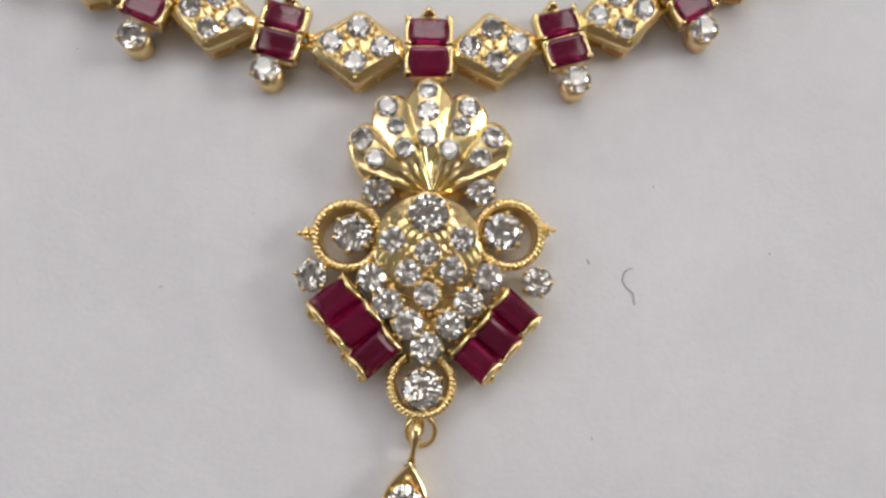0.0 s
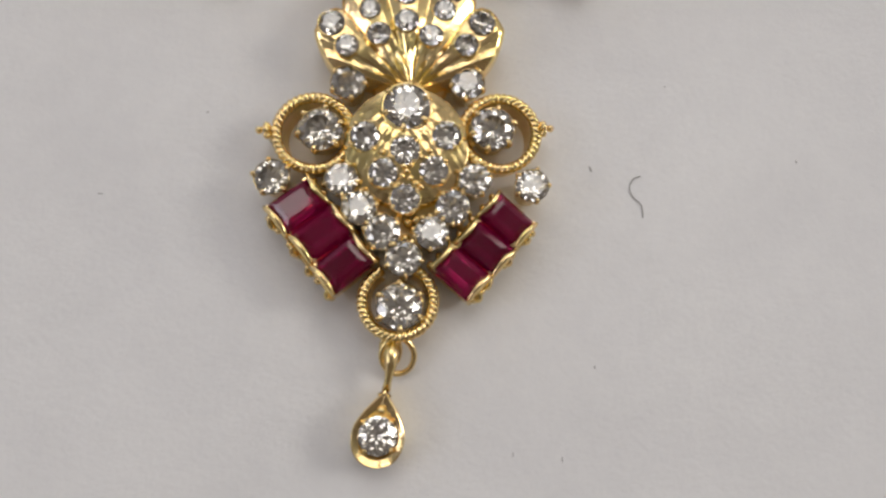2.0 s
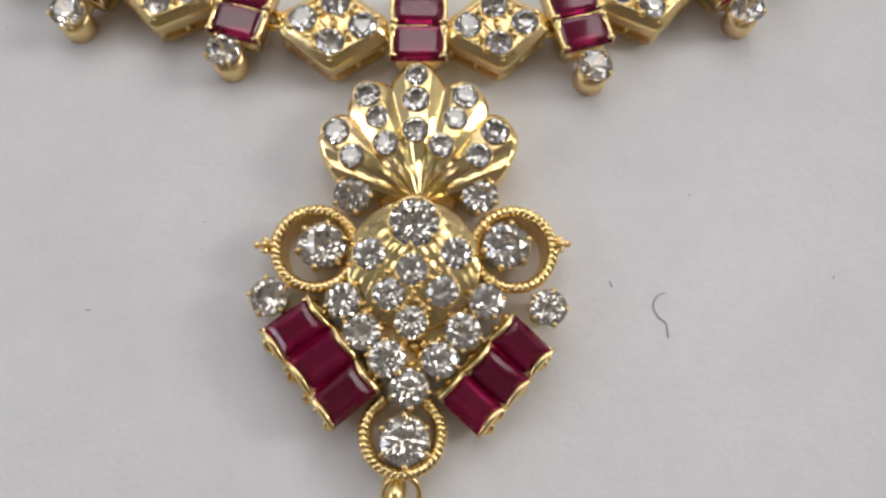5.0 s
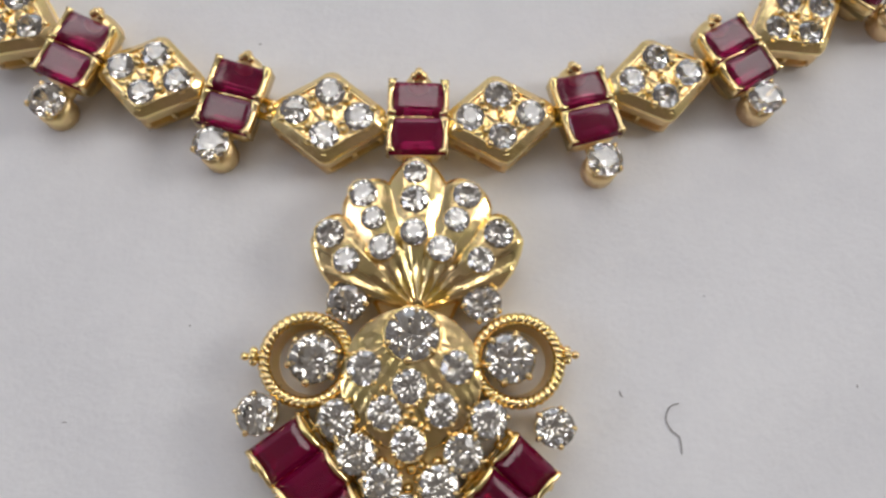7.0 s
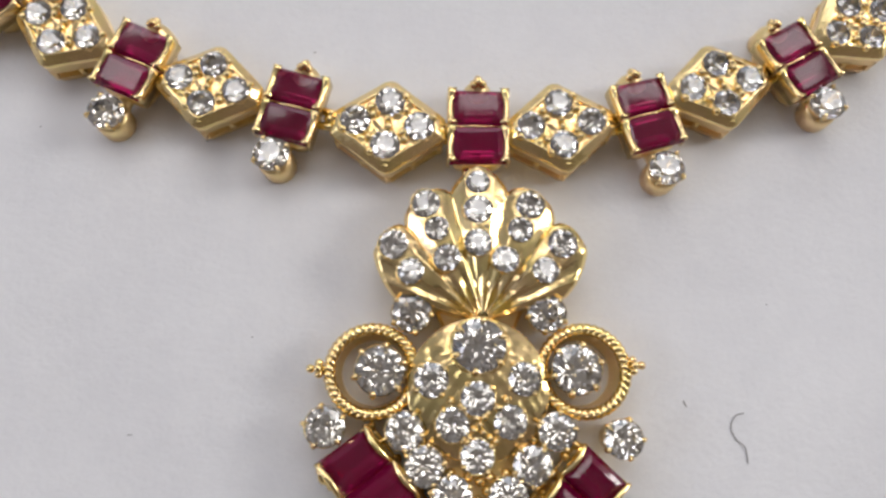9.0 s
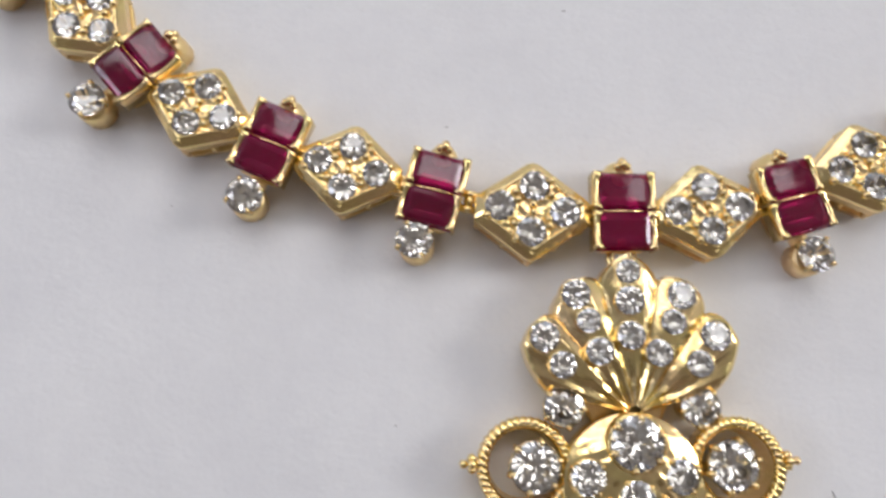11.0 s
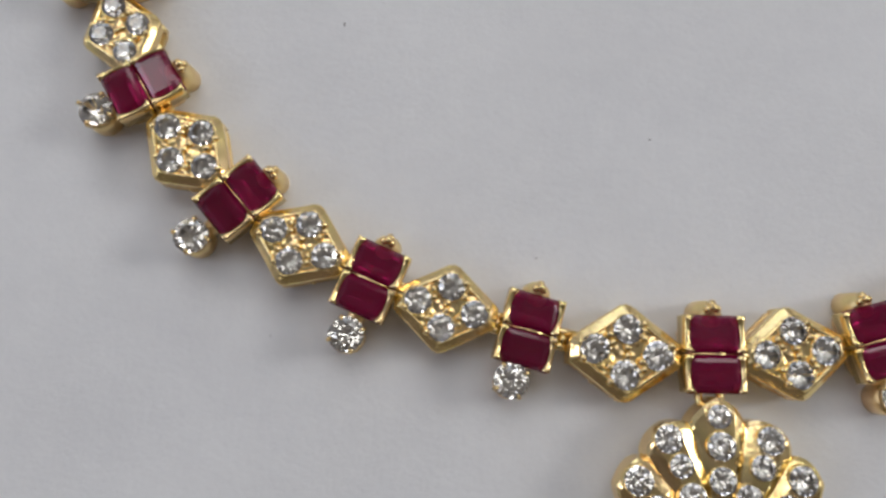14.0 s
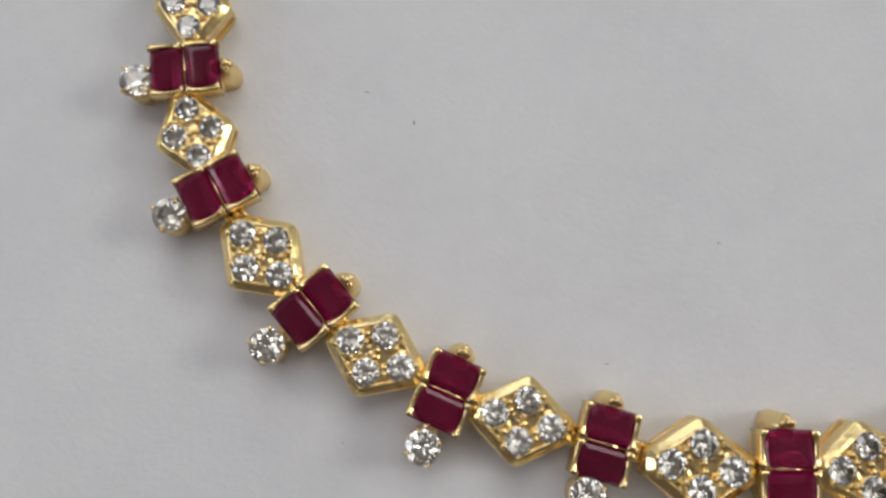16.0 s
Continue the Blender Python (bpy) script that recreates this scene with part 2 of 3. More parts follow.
def walls():
    lo, hi = -0.75, 1.95
    slab("floor", -2.2, 2.2, -3.2, 3.2, lo - 0.1, lo, FLOOR, "plain tiled floor of the room")
    slab("ceiling", -2.2, 2.2, -3.2, 3.2, hi, hi + 0.1, CEILING, "plain pale grey ceiling of the room")
    # The west wall's blue is added to tint the light it throws back.
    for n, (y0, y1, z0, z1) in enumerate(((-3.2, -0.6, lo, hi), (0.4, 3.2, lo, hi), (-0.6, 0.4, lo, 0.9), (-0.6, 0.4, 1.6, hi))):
        slab("wall_west", -2.2, -2.0, y0, y1, z0, z1, BLUE_BOUNCE, "unseen wall with a window opening, tinted blue to cool the shadows")
    # Unseen wall, set close to the table to darken the gold's southward reflections.
    slab("wall_south", -2.0, 2.0, -1.15, -0.95, lo, hi, DARK_REFLECTOR, "unseen dark brown wall added to darken reflections in the gold")
    for n, (y0, y1, z0, z1) in enumerate(((-3.2, 0.0, lo, hi), (0.7, 3.2, lo, hi), (0.0, 0.7, lo, 0.8), (0.0, 0.7, 1.4, hi))):
        slab("wall_east", 2.0, 2.2, y0, y1, z0, z1, WALL, "white wall with a window opening")
    for n, (x0, x1, z0, z1) in enumerate(((-2.0, -1.2, lo, hi), (0.6, 2.0, lo, hi), (-1.2, 0.6, lo, 0.6), (-1.2, 0.6, 1.8, hi))):
        slab("wall_north", x0, x1, 3.0, 3.2, z0, z1, WALL, "white wall with a window opening")


def table():
    t = tagged(new("table"), "brown wooden table under the white paper", "table")
    t.location = (0, 0, -0.75)
    bm = bmesh.new()
    p = [(-600, -400), (600, -400), (600, 400), (-600, 400)]
    loft(bm, [flat(inset(p, 4), 719), flat(p, 723), flat(p, 745.6), flat(inset(p, 3), 749.6)])
    part("tabletop", bm, WOOD, t)
    for x in (-540, 540):
        for y in (-340, 340):
            bm = bmesh.new()
            q = [(x - 30, y - 30), (x + 30, y - 30), (x + 30, y + 30), (x - 30, y + 30)]
            loft(bm, [flat(inset(q, 8), 0), flat(q, 400), flat(q, 719)])
            part("leg", bm, WOOD, t)


def paper():
    """A large white sheet, very slightly uneven."""
    bm = bmesh.new()
    n, m, w, h = 60, 44, 420.0, 297.0
    grid = []
    for j in range(m + 1):
        row = []
        for i in range(n + 1):
            x, y = w * (i / n - 0.5) - 10, h * (j / m - 0.5) + 15
            far = max(0.0, math.hypot(x / 1.3 + 8, y - 15) - 75)
            row.append(bm.verts.new((x, y, 0.00035 * far * far * (0.5 + 0.5 * noise.noise(Vector((x, y, 0)) * 0.012)) * 0.3)))
        grid.append(row)
    for j in range(m):
        for i in range(n):
            bm.faces.new((grid[j][i], grid[j][i + 1], grid[j + 1][i + 1], grid[j + 1][i]))
    edge = bmesh.ops.extrude_face_region(bm, geom=list(bm.faces))
    bmesh.ops.translate(bm, vec=(0, 0, -0.25), verts=[v for v in edge["geom"] if isinstance(v, bmesh.types.BMVert)])
    ob = part("paper_sheet", bm, PAPER, None, "plain white sheet of paper lying flat on the table", None, True)
    return tagged(ob, "", "paper")


walls()
table()
paper()


# ---- the chain: links with two rubies, and lozenge links with four stones ----
necklace = tagged(new("necklace"), "gold necklace of ruby links and lozenge links on white paper", "necklace")


def rail(bm, x, y0, y1, z0, z1, thick, lean, arch=0.0):
    """A thin gold wall along one end of a ruby, its upper edge dipped between two raised corners."""
    n = 8
    rings = []
    for i in range(n + 1):
        f = i / n
        y = y0 + (y1 - y0) * f
        dip = z1 + 0.02 - 0.24 * (1 - (2 * f - 1) ** 4) if not arch else z1 - 0.3 + arch * math.sin(math.pi * min(1.0, f * 0.9 + 0.1))
        hold = 0.2 + 0.42 * abs(2 * f - 1) ** 2.5
        rings.append([(x, y, z0), (x + thick * lean, y, z0), (x + thick * lean * 0.85, y, dip - 0.15), (x + thick * lean * 0.4, y, dip), (x - hold * lean, y, dip - 0.04), (x - hold * lean, y, dip - 0.18), (x, y, dip - 0.35)])
    loft(bm, rings)


def ruby_link(m, hang=None):
    """hang: where the round stone sits at the outer end, if there is one."""
    bm = bmesh.new()
    w = [2 * math.pi * i / 28 for i in range(28)]
    box = [(2.62 * math.copysign(abs(math.cos(v)) ** 0.4, math.cos(v)), 3.65 * math.copysign(abs(math.sin(v)) ** 0.4, math.sin(v))) for v in w]
    sized = lambda k, z: [(k * x, k * y, z) for x, y in box]
    loft(bm, [sized(0.6, 0.0), sized(0.82, 0.3), sized(0.95, 1.0), sized(1.0, 1.9), sized(0.98, 3.1), sized(0.9, 3.1), sized(0.8, 1.2)])
    link = part("ruby_link", bm, SATIN, necklace, "gold link set with two oblong rubies", m, True)
    for k, y in enumerate((1.86, -1.86)):
        place("baguette_ruby", BAGUETTE, link, "", at(0.0, y, 3.75, random.uniform(2, 5) if k else -random.uniform(2, 5), random.uniform(-3, 3), random.uniform(-1.5, 1.5)))
        for s in (-1, 1):
            bm = bmesh.new()
            rail(bm, 2.6 * s, y - 1.72, y + 1.72, 2.4, 4.45, 0.3, s)
            part("rail", bm, POLISHED, link, "", None, True)
    bm = bmesh.new()
    tube(bm, [(-2.3, 0.0, 3.74), (2.3, 0.0, 3.74)], 0.17, 7)
    part("divider", bm, POLISHED, link, "", None, True)
    # bead cluster on a fin at the inner end
    bm = bmesh.new()
    loft(bm, [ring_at(1.15, 0.0, 16, 0.0, 3.97), ring_at(1.4, 0.3, 16, 0.0, 3.92), ring_at(1.42, 2.2, 16, 0.0, 3.77), ring_at(1.25, 2.9, 16, 0.0, 3.72), ring_at(0.7, 3.35, 16, 0.0, 3.92), ring_at(0.4, 3.6, 16, 0.0, 4.17)])
    part("fin", bm, SATIN, link, "", None, True)
    for x, y, z in ((-0.4, 4.2, 3.75), (0.4, 4.25, 3.75), (0.0, 4.7, 3.7), (0.0, 4.35, 4.15)):
        place("grain", GRAIN, link, "", at(x, y, z, size=0.44))
    if hang:
        hx, hy = hang
        r, z = 1.78, 3.7
        bm = bmesh.new()
        by = hy - 0.15
        loft(bm, [ring_at(1.45, 0.0, 22, hx * 0.5, by), ring_at(1.72, 0.3, 22, hx * 0.5, by), ring_at(1.74, 1.9, 22, hx * 0.7, by + 0.05), ring_at(1.62, 2.7, 22, hx, hy), ring_at(1.35, 2.7, 22, hx, hy), ring_at(0.8, 1.6, 22, hx, hy)])
        part("barrel", bm, SATIN, link, "satin gold barrel under the stone", None, True)
        bm = bmesh.new()
        tube(bm, [(0, -2.9, 1.6), (hx * 0.5, hy + 1.3, 1.6)], 0.9, 8)
        part("bridge", bm, SATIN, link, "", None, True)
        claws(link, hx, hy, z, r, 4, 40)
        stone(link, hx, hy, z, r, random.uniform(0, 45), (random.uniform(-4, 4), random.uniform(-4, 4)))
    return link


def pave_link(m):
    """A lozenge box with a bright-cut rim, four stones and small beads between them."""
    out = [(-5.0, -0.95), (-4.6, -1.35), (-0.55, -4.2), (0.0, -4.35), (0.55, -4.2), (4.6, -1.3), (5.0, -0.9), (5.0, 0.9), (4.6, 1.3), (0.55, 4.2), (0.0, 4.35), (-0.55, 4.2), (-4.6, 1.35), (-5.0, 0.95)]
    bm = bmesh.new()
    loft(bm, [flat(inset(out, 0.45), 0.0), flat(inset(out, 0.22), 0.2), flat(inset(out, 0.18), 0.8), flat(inset(out, 0.8), 0.9), flat(inset(out, 0.8), 1.75), flat(inset(out, 0.12), 1.85), flat(inset(out, 0.04), 2.6), flat(inset(out, 0.0), 3.2), flat(inset(out, 0.6), 3.3), flat(inset(out, 0.9), 1.4)])
    link = part("lozenge_link", bm, SATIN, necklace, "gold lozenge link set with four white stones", m)
    bm = bmesh.new()
    rings = []
    for d, z in ((0.0, 3.1), (0.0, 3.38), (0.05, 3.48), (0.14, 3.55), (0.42, 3.8), (0.74, 4.06), (0.84, 4.12), (0.92, 4.11), (1.04, 3.92), (1.1, 3.4)):
        edge, ring = inset(out, d), []
        for i, (a, b) in enumerate(zip(edge, edge[1:] + edge[:1])):
            for t in (0.0, 0.3, 0.65):
                x, y = a[0] + (b[0] - a[0]) * t, a[1] + (b[1] - a[1]) * t
                ring.append((x, y, z + 0.09 * noise.noise(Vector((x * 0.8, y * 0.8, 5.0)))))
        rings.append(ring)
    loft(bm, rings, False, False)
    part("rim", bm, POLISHED, link, "bright-cut gold rim", None, True)
    bm = bmesh.new()
    seats = ((-2.8, 0.2), (0.1, 2.1), (2.75, -0.1), (-0.1, -1.95))
    step, half = 0.2, (5.0, 4.2)
    nx, ny = int(2 * half[0] / step), int(2 * half[1] / step)
    grid = [[bm.verts.new((-half[0] + i * step, -half[1] + j * step, 3.9 + 0.22 * noise.noise(Vector((i * 0.37, j * 0.37, 3.0))))) for i in range(nx + 1)] for j in range(ny + 1)]
    for j in range(ny):
        for i in range(nx):
            x, y = -half[0] + (i + 0.5) * step, -half[1] + (j + 0.5) * step
            if abs(x) / 5.0 + abs(y) / 4.6 < 0.84 and all((x - p) ** 2 + (y - q) ** 2 > 1.33 ** 2 for p, q in seats):
                bm.faces.new((grid[j][i], grid[j][i + 1], grid[j + 1][i + 1], grid[j + 1][i]))
    bmesh.ops.delete(bm, geom=[v for v in bm.verts if not v.link_faces], context="VERTS")
    part("seat_plate", bm, POLISHED, link, "", None, True)
    for x, y in ((0.0, -4.05), (0.0, 4.05), (-4.55, -1.0), (4.55, -1.0), (-4.55, 1.0), (4.55, 1.0), (-2.3, -2.6), (2.3, -2.6)):
        bm = bmesh.new()
        tube(bm, [(x, y, 0.6), (x, y, 2.1)], 0.3, 7)
        part("post", bm, SATIN, link, "", None, True)
    for x, y in seats:
        bm = bmesh.new()
        loft(bm, [ring_at(1.5, 3.6, 18, x, y), ring_at(1.46, 4.02, 18, x, y), ring_at(1.4, 4.09, 18, x, y), ring_at(1.33, 4.06, 18, x, y), ring_at(0.75, 3.2, 18, x, y)], False, False)
        part("bezel", bm, POLISHED, link, "", None, True)
    for x, y in ((0.0, 0.45), (0.05, -0.25), (-1.55, 1.5), (1.55, 1.35), (-1.6, -1.3), (1.5, -1.35), (-1.3, 0.8), (1.3, -0.75), (3.95, 0.75), (-3.9, -0.7), (1.45, 2.65), (-1.4, -2.6)):
        place("grain", GRAIN, link, "", at(x, y, 4.02, size=0.4))
    for k, (x, y) in enumerate(seats):
        stone(link, x, y, 4.12, 1.35, 13 * k, (random.uniform(-4, 4), random.uniform(-4, 4)))
    return link


# x, y and turn of each link round the curve
RUBY_LINKS = [(-17.55, 23.3, -15.5), (-33.3, 28.2, -24.0), (-46.75, 36.45, -50.0), (-57.2, 48.5, -61.0), (-61.3, 61.5, -82.5), (-62.4, 76.2, -92.0),
              (17.4, 22.3, 15.0), (33.35, 28.2, 29.0), (47.2, 37.4, 46.0)]
HANGS = [(-0.5, -5.2), (0.1, -5.8), (0.05, -5.9), (0.2, -5.35), (0.7, -5.1), (0.0, -5.4), (0.05, -5.75), (-0.2, -5.25), (0.0, -5.6)]
LOZENGE_LINKS = [(-8.15, 21.1, -3.5, 1.11), (-25.75, 25.45, -11.5, 1.03), (-40.4, 31.8, -24.5, 1.03), (-52.2, 41.65, -43.5, 1.03), (-60.0, 54.5, -70.0, 0.95), (-61.2, 68.9, -88.0, 0.95),
                 (8.75, 21.05, 7.0, 1.07), (25.0, 25.35, 11.5, 1.05), (40.2, 32.3, 30.0, 1.0), (53.0, 43.5, 50.0, 1.0)]
for (x, y, turn), hang in zip(RUBY_LINKS, HANGS):
    ruby_link(at(x, y, 0, 0, 0, turn), hang)
ruby_link(at(0.62, 21.0, 0, 0, 0, -1.5, 1.05))
first = pave_link(at(*LOZENGE_LINKS[8][:2], 0, 0, 0, LOZENGE_LINKS[8][2]))
for k, (x, y, turn, size) in enumerate(LOZENGE_LINKS):
    if k != 8:
        copy_thing(first, at(x, y, 0, 0, 0, turn, size))


def hinges():
    """Small wire loops from link to link."""
    left = [(0.62, 20.95, -1.5)]
    for a, b in zip(LOZENGE_LINKS[:6], RUBY_LINKS[:6]):
        left += [a[:3], b]
    right = [(0.62, 20.95, -1.5)]
    for a, b in zip(LOZENGE_LINKS[6:], RUBY_LINKS[6:]):
        right += [a[:3], b]
    for chain in (left, right):
        for k, ((x0, y0, _), (x1, y1, _)) in enumerate(zip(chain, chain[1:])):
            a, b = Vector((x0, y0, 2.2)), Vector((x1, y1, 2.2))
            d = (b - a).normalized()
            mid = a + (b - a) * (0.63 if k % 2 else 0.37)
            bm = bmesh.new()
            for s in (-0.75, 0.75):
                off = Vector((-d.y, d.x, 0)) * s
                tube(bm, [mid - d * 1.3 + off, mid + d * 1.3 + off], 0.42, 7)
            ball(bm, *(mid + Vector((0, 0, 0.1))), 0.6, 8)
            part("hinge", bm, POLISHED, necklace, "", None, True)


hinges()

# ---- the pendant ----
pendant = tagged(new("pendant"), "gold shell-topped pendant with white stones and two ruby bars", "pendant")
APEX, LOBE, LAST = (0.55, 2.05), radians(25.3), 2.95


def shell_point(phi, f):
    """Place on the fan: phi from the middle rib, f from the apex (0) to the scalloped edge (1)."""
    k = phi / LOBE
    far = abs(k)
    if far <= 2.0:
        scallop, ridge = abs(math.cos(math.pi * k)), 1 - 2 * abs(k - round(k))
    else:
        scallop, ridge = 1.0, max(0.0, 1 - 0.7 * (far - 2.0))
    reach = 14.3 - 1.15 * far + 0.05 * far * far
    reach += 0.5 * max(0.0, 1 - 2.5 * far)
    if far > 2.25:
        reach -= 4.6 * (far - 2.25) ** 1.15
    r = reach * f * (0.90 + 0.10 * math.sqrt(scallop))
    fade = min(1.0, max(0.0, (f - 0.2) / 0.3))
    if far > 2.2:
        fade *= max(0.25, 1 - 2.5 * (far - 2.2))
    z = 3.6 + 1.2 * math.sin(math.pi * min(1.0, 0.1 + 0.70 * f)) - 0.09 * k * k
    z += fade * (min(0.5, 0.95 * ridge) - 0.22) + (1 - fade) * (0.85 * abs((1.5 * k) % 1 - 0.5) - 0.2) * min(1.0, 4 * f)
    if f < 0.5:
        z -= 0.2 * (1 - f / 0.5)
    if f > 0.95:
        z -= 22.0 * (f - 0.95) ** 1.5
    return Vector((APEX[0] + r * math.sin(phi), APEX[1] + r * math.cos(phi), z))


def shell():
    bm = bmesh.new()
    n, m, top = 220, 48, LOBE * LAST
    rows = []
    for i in range(n + 1):
        phi = -top + 2 * top * i / n
        row = [shell_point(phi, 0.06 + 0.94 * j / m) for j in range(m + 1)]
        row.append(Vector((row[-1].x, row[-1].y, 1.6)))
        inner = Vector((APEX[0], APEX[1], 0)).lerp(row[-1], 0.85)
        row.append(Vector((inner.x, inner.y, 0.0)))
        rows.append(row)
    loft(bm, [[p for p in col] for col in rows], False, False, False)
    for row in (rows[0], rows[-1]):
        bm.faces.new([bm.verts.new(p) for p in row] + [bm.verts.new((row[0].x, row[0].y, 0.0))])
    seats = [(0.38, 15.05, 1.1), (0.32, 12.33, 1.3), (0.25, 9.17, 1.24), (-4.57, 12.99, 1.3), (-3.55, 10.54, 1.1), (-2.67, 7.76, 1.22), (-7.6, 9.13, 1.34),
             (-6.02, 6.6, 1.2), (5.25, 12.79, 1.3), (4.24, 10.34, 1.16), (2.76, 7.58, 1.22), (8.17, 9.09, 1.36), (6.45, 6.57, 1.22)]
    pierced(bm, [(x, y, 0.98 * r) for x, y, r in seats], 3.2)
    ob = part("shell", bm, POLISHED, pendant, "ribbed gold shell with bright-cut grooves", None, False)
    for x, y, r in seats:
        dx, dy = x - APEX[0], y - APEX[1]
        phi = math.atan2(dx, dy)
        f = min(0.95, math.hypot(dx, dy) / max(1.0, (shell_point(phi, 1.0).xy - Vector(APEX)).length))
        z = shell_point(phi, f).z + 0.05
        bm = bmesh.new()
        loft(bm, [ring_at(r * 1.17, z - 0.9, 18, x, y), ring_at(r * 1.13, z - 0.06, 18, x, y), ring_at(r * 1.10, z + 0.02, 18, x, y), ring_at(r * 1.05, z + 0.0, 18, x, y), ring_at(r * 0.55, z - 0.75 * r, 18, x, y)], False, False)
        part("bezel", bm, POLISHED, ob, "", None, True)
        stone(ob, x, y, z + 0.04, 1.07 * r, random.uniform(0, 45), (-5, 8 * dx / 8))
    return ob


def dome():
    """The engraved gold cap below the shell."""
    bm = bmesh.new()
    cx, cy, big = 0.0, -4.1, 6.4
    n, m = 210, 60

    def height(x, y):
        q = math.hypot(x - cx, y - cy) / big
        near = math.hypot(x - 0.1, y)
        cut = 0.0
        for sx in (-4.2, 4.09):
            d, w = math.hypot(x - sx, y + 3.27), math.atan2(y + 3.27, x - sx)
            cut += 0.09 * (abs((5 * w / math.pi) % 1 - 0.5) - 0.25) * max(0.0, 1 - abs(d - 2.3) / 1.3)
        if y > -2.0:
            cut += 0.09 * (abs((0.8 * y + 0.25 * abs(x)) % 1 - 0.5) - 0.25)
        else:
            cut += 0.13 * (abs((0.9 * abs(x) + 0.55 * y) % 1 - 0.5) - 0.25) * min(1.0, -2.0 - y)
        ray = cut * (1 - q ** 6)
        return 3.75 + 1.35 * (1 - q * q) + ray + 0.35 * max(0.0, 1 - near / 4.5)

    rings = []
    for j in range(m, 0, -1):
        rr = big * j / m
        rings.append([(cx + rr * math.sin(2 * math.pi * i / n), cy + rr * math.cos(2 * math.pi * i / n), height(cx + rr * math.sin(2 * math.pi * i / n), cy + rr * math.cos(2 * math.pi * i / n))) for i in range(n)])
    base = [(x, y, 1.4) for x, y, _ in rings[0]]
    foot = [(cx + 0.9 * (x - cx), cy + 0.9 * (y - cy), 0.0) for x, y, _ in rings[0]]
    loft(bm, [foot, base] + rings)
    seats = ((-4.2, -3.27, 1.5), (4.09, -3.27, 1.46), (-0.15, -4.92, 1.45), (-2.35, -7.15, 1.44), (2.71, -6.96, 1.44), (-0.25, -9.85, 1.43))
    pierced(bm, [(x, y, 0.98 * r) for x, y, r in seats] + [(0.1, -0.35, 2.4)], 3.0)
    ob = part("dome", bm, POLISHED, pendant, "engraved gold dome set with white stones", None, True)
    for x, y, r in seats:
        z = height(x, y) + (0.05 if y > -9 else 0.5)
        bm = bmesh.new()
        loft(bm, [ring_at(r * 1.17, z - 1.0, 18, x, y), ring_at(r * 1.13, z - 0.06, 18, x, y), ring_at(r * 1.10, z + 0.02, 18, x, y), ring_at(r * 1.05, z + 0.0, 18, x, y), ring_at(r * 0.55, z - 0.75 * r, 18, x, y)], False, False)
        part("bezel", bm, POLISHED, ob, "", None, True)
        for i in range(4):
            w = 0.6 + math.pi * i / 2
            place("grain", GRAIN, ob, "", at(x + 1.05 * r * math.cos(w), y + 1.05 * r * math.sin(w), z + 0.15, size=0.27))
        stone(ob, x, y, z + 0.06, 1.07 * r, random.uniform(0, 45), (-3 * (y + 4) / 3, 5 * x / 4))
    for x, y in ((0.0, -7.1), (0.3, -7.8), (-0.3, -6.6), (1.5, -5.7), (-1.6, -5.6), (1.4, -8.6), (-1.5, -8.6), (0.4, -6.5), (-0.5, -7.6), (0.9, -8.3), (-0.9, -8.3), (2.4, -5.0), (-2.5, -5.1)):
        place("grain", GRAIN, ob, "", at(x, y, height(x, y) + 0.12, size=0.34))
    # the largest stone in its round bezel
    r, z = 2.42, 5.15
    bm = bmesh.new()
    loft(bm, [ring_at(2.75, 3.6, 28, 0.1, -0.35), ring_at(2.68, 5.05, 28, 0.1, -0.35), ring_at(2.52, 5.25, 28, 0.1, -0.35), ring_at(2.36, 5.2, 28, 0.1, -0.35), ring_at(1.3, 3.4, 28, 0.1, -0.35)], False, False)
    claws(ob, 0.1, -0.35, z + 0.02, r, 6, 20)
    part("round_bezel", bm, POLISHED, ob, "round gold bezel of the largest stone", None, True)
    stone(ob, 0.1, -0.35, z + 0.05, r, 7)
    return ob


def twisted_ring(x, y, rx, ry, z, start=0.0, sweep=360.0):
    """A rope-edged ring on a low gold wall."""
    bm = bmesh.new()
    n = 150
    closed = sweep > 359
    path = []
    for i in range(n):
        w = radians(start + sweep * i / (n if closed else n - 1))
        path.append((x + rx * math.cos(w), y + ry * math.sin(w), z))
    rope(bm, path, 0.36, 0.27, 20 * sweep / 360, closed)
    ob = part("twisted_ring", bm, POLISHED, pendant, "ring of twisted gold wire", None, True)
    bm = bmesh.new()
    wall = []
    for px, py, _ in path + ([path[0]] if closed else []):
        k = 0.97
        wall.append([(px, py, 0.0), (px, py, z), (x + (px - x) * k * 0.96, y + (py - y) * k * 0.96, z), (x + (px - x) * 0.80, y + (py - y) * 0.80, 0.0)])
    loft(bm, wall, not closed, not closed)
    part("ring_wall", bm, SATIN, ob)
    return ob


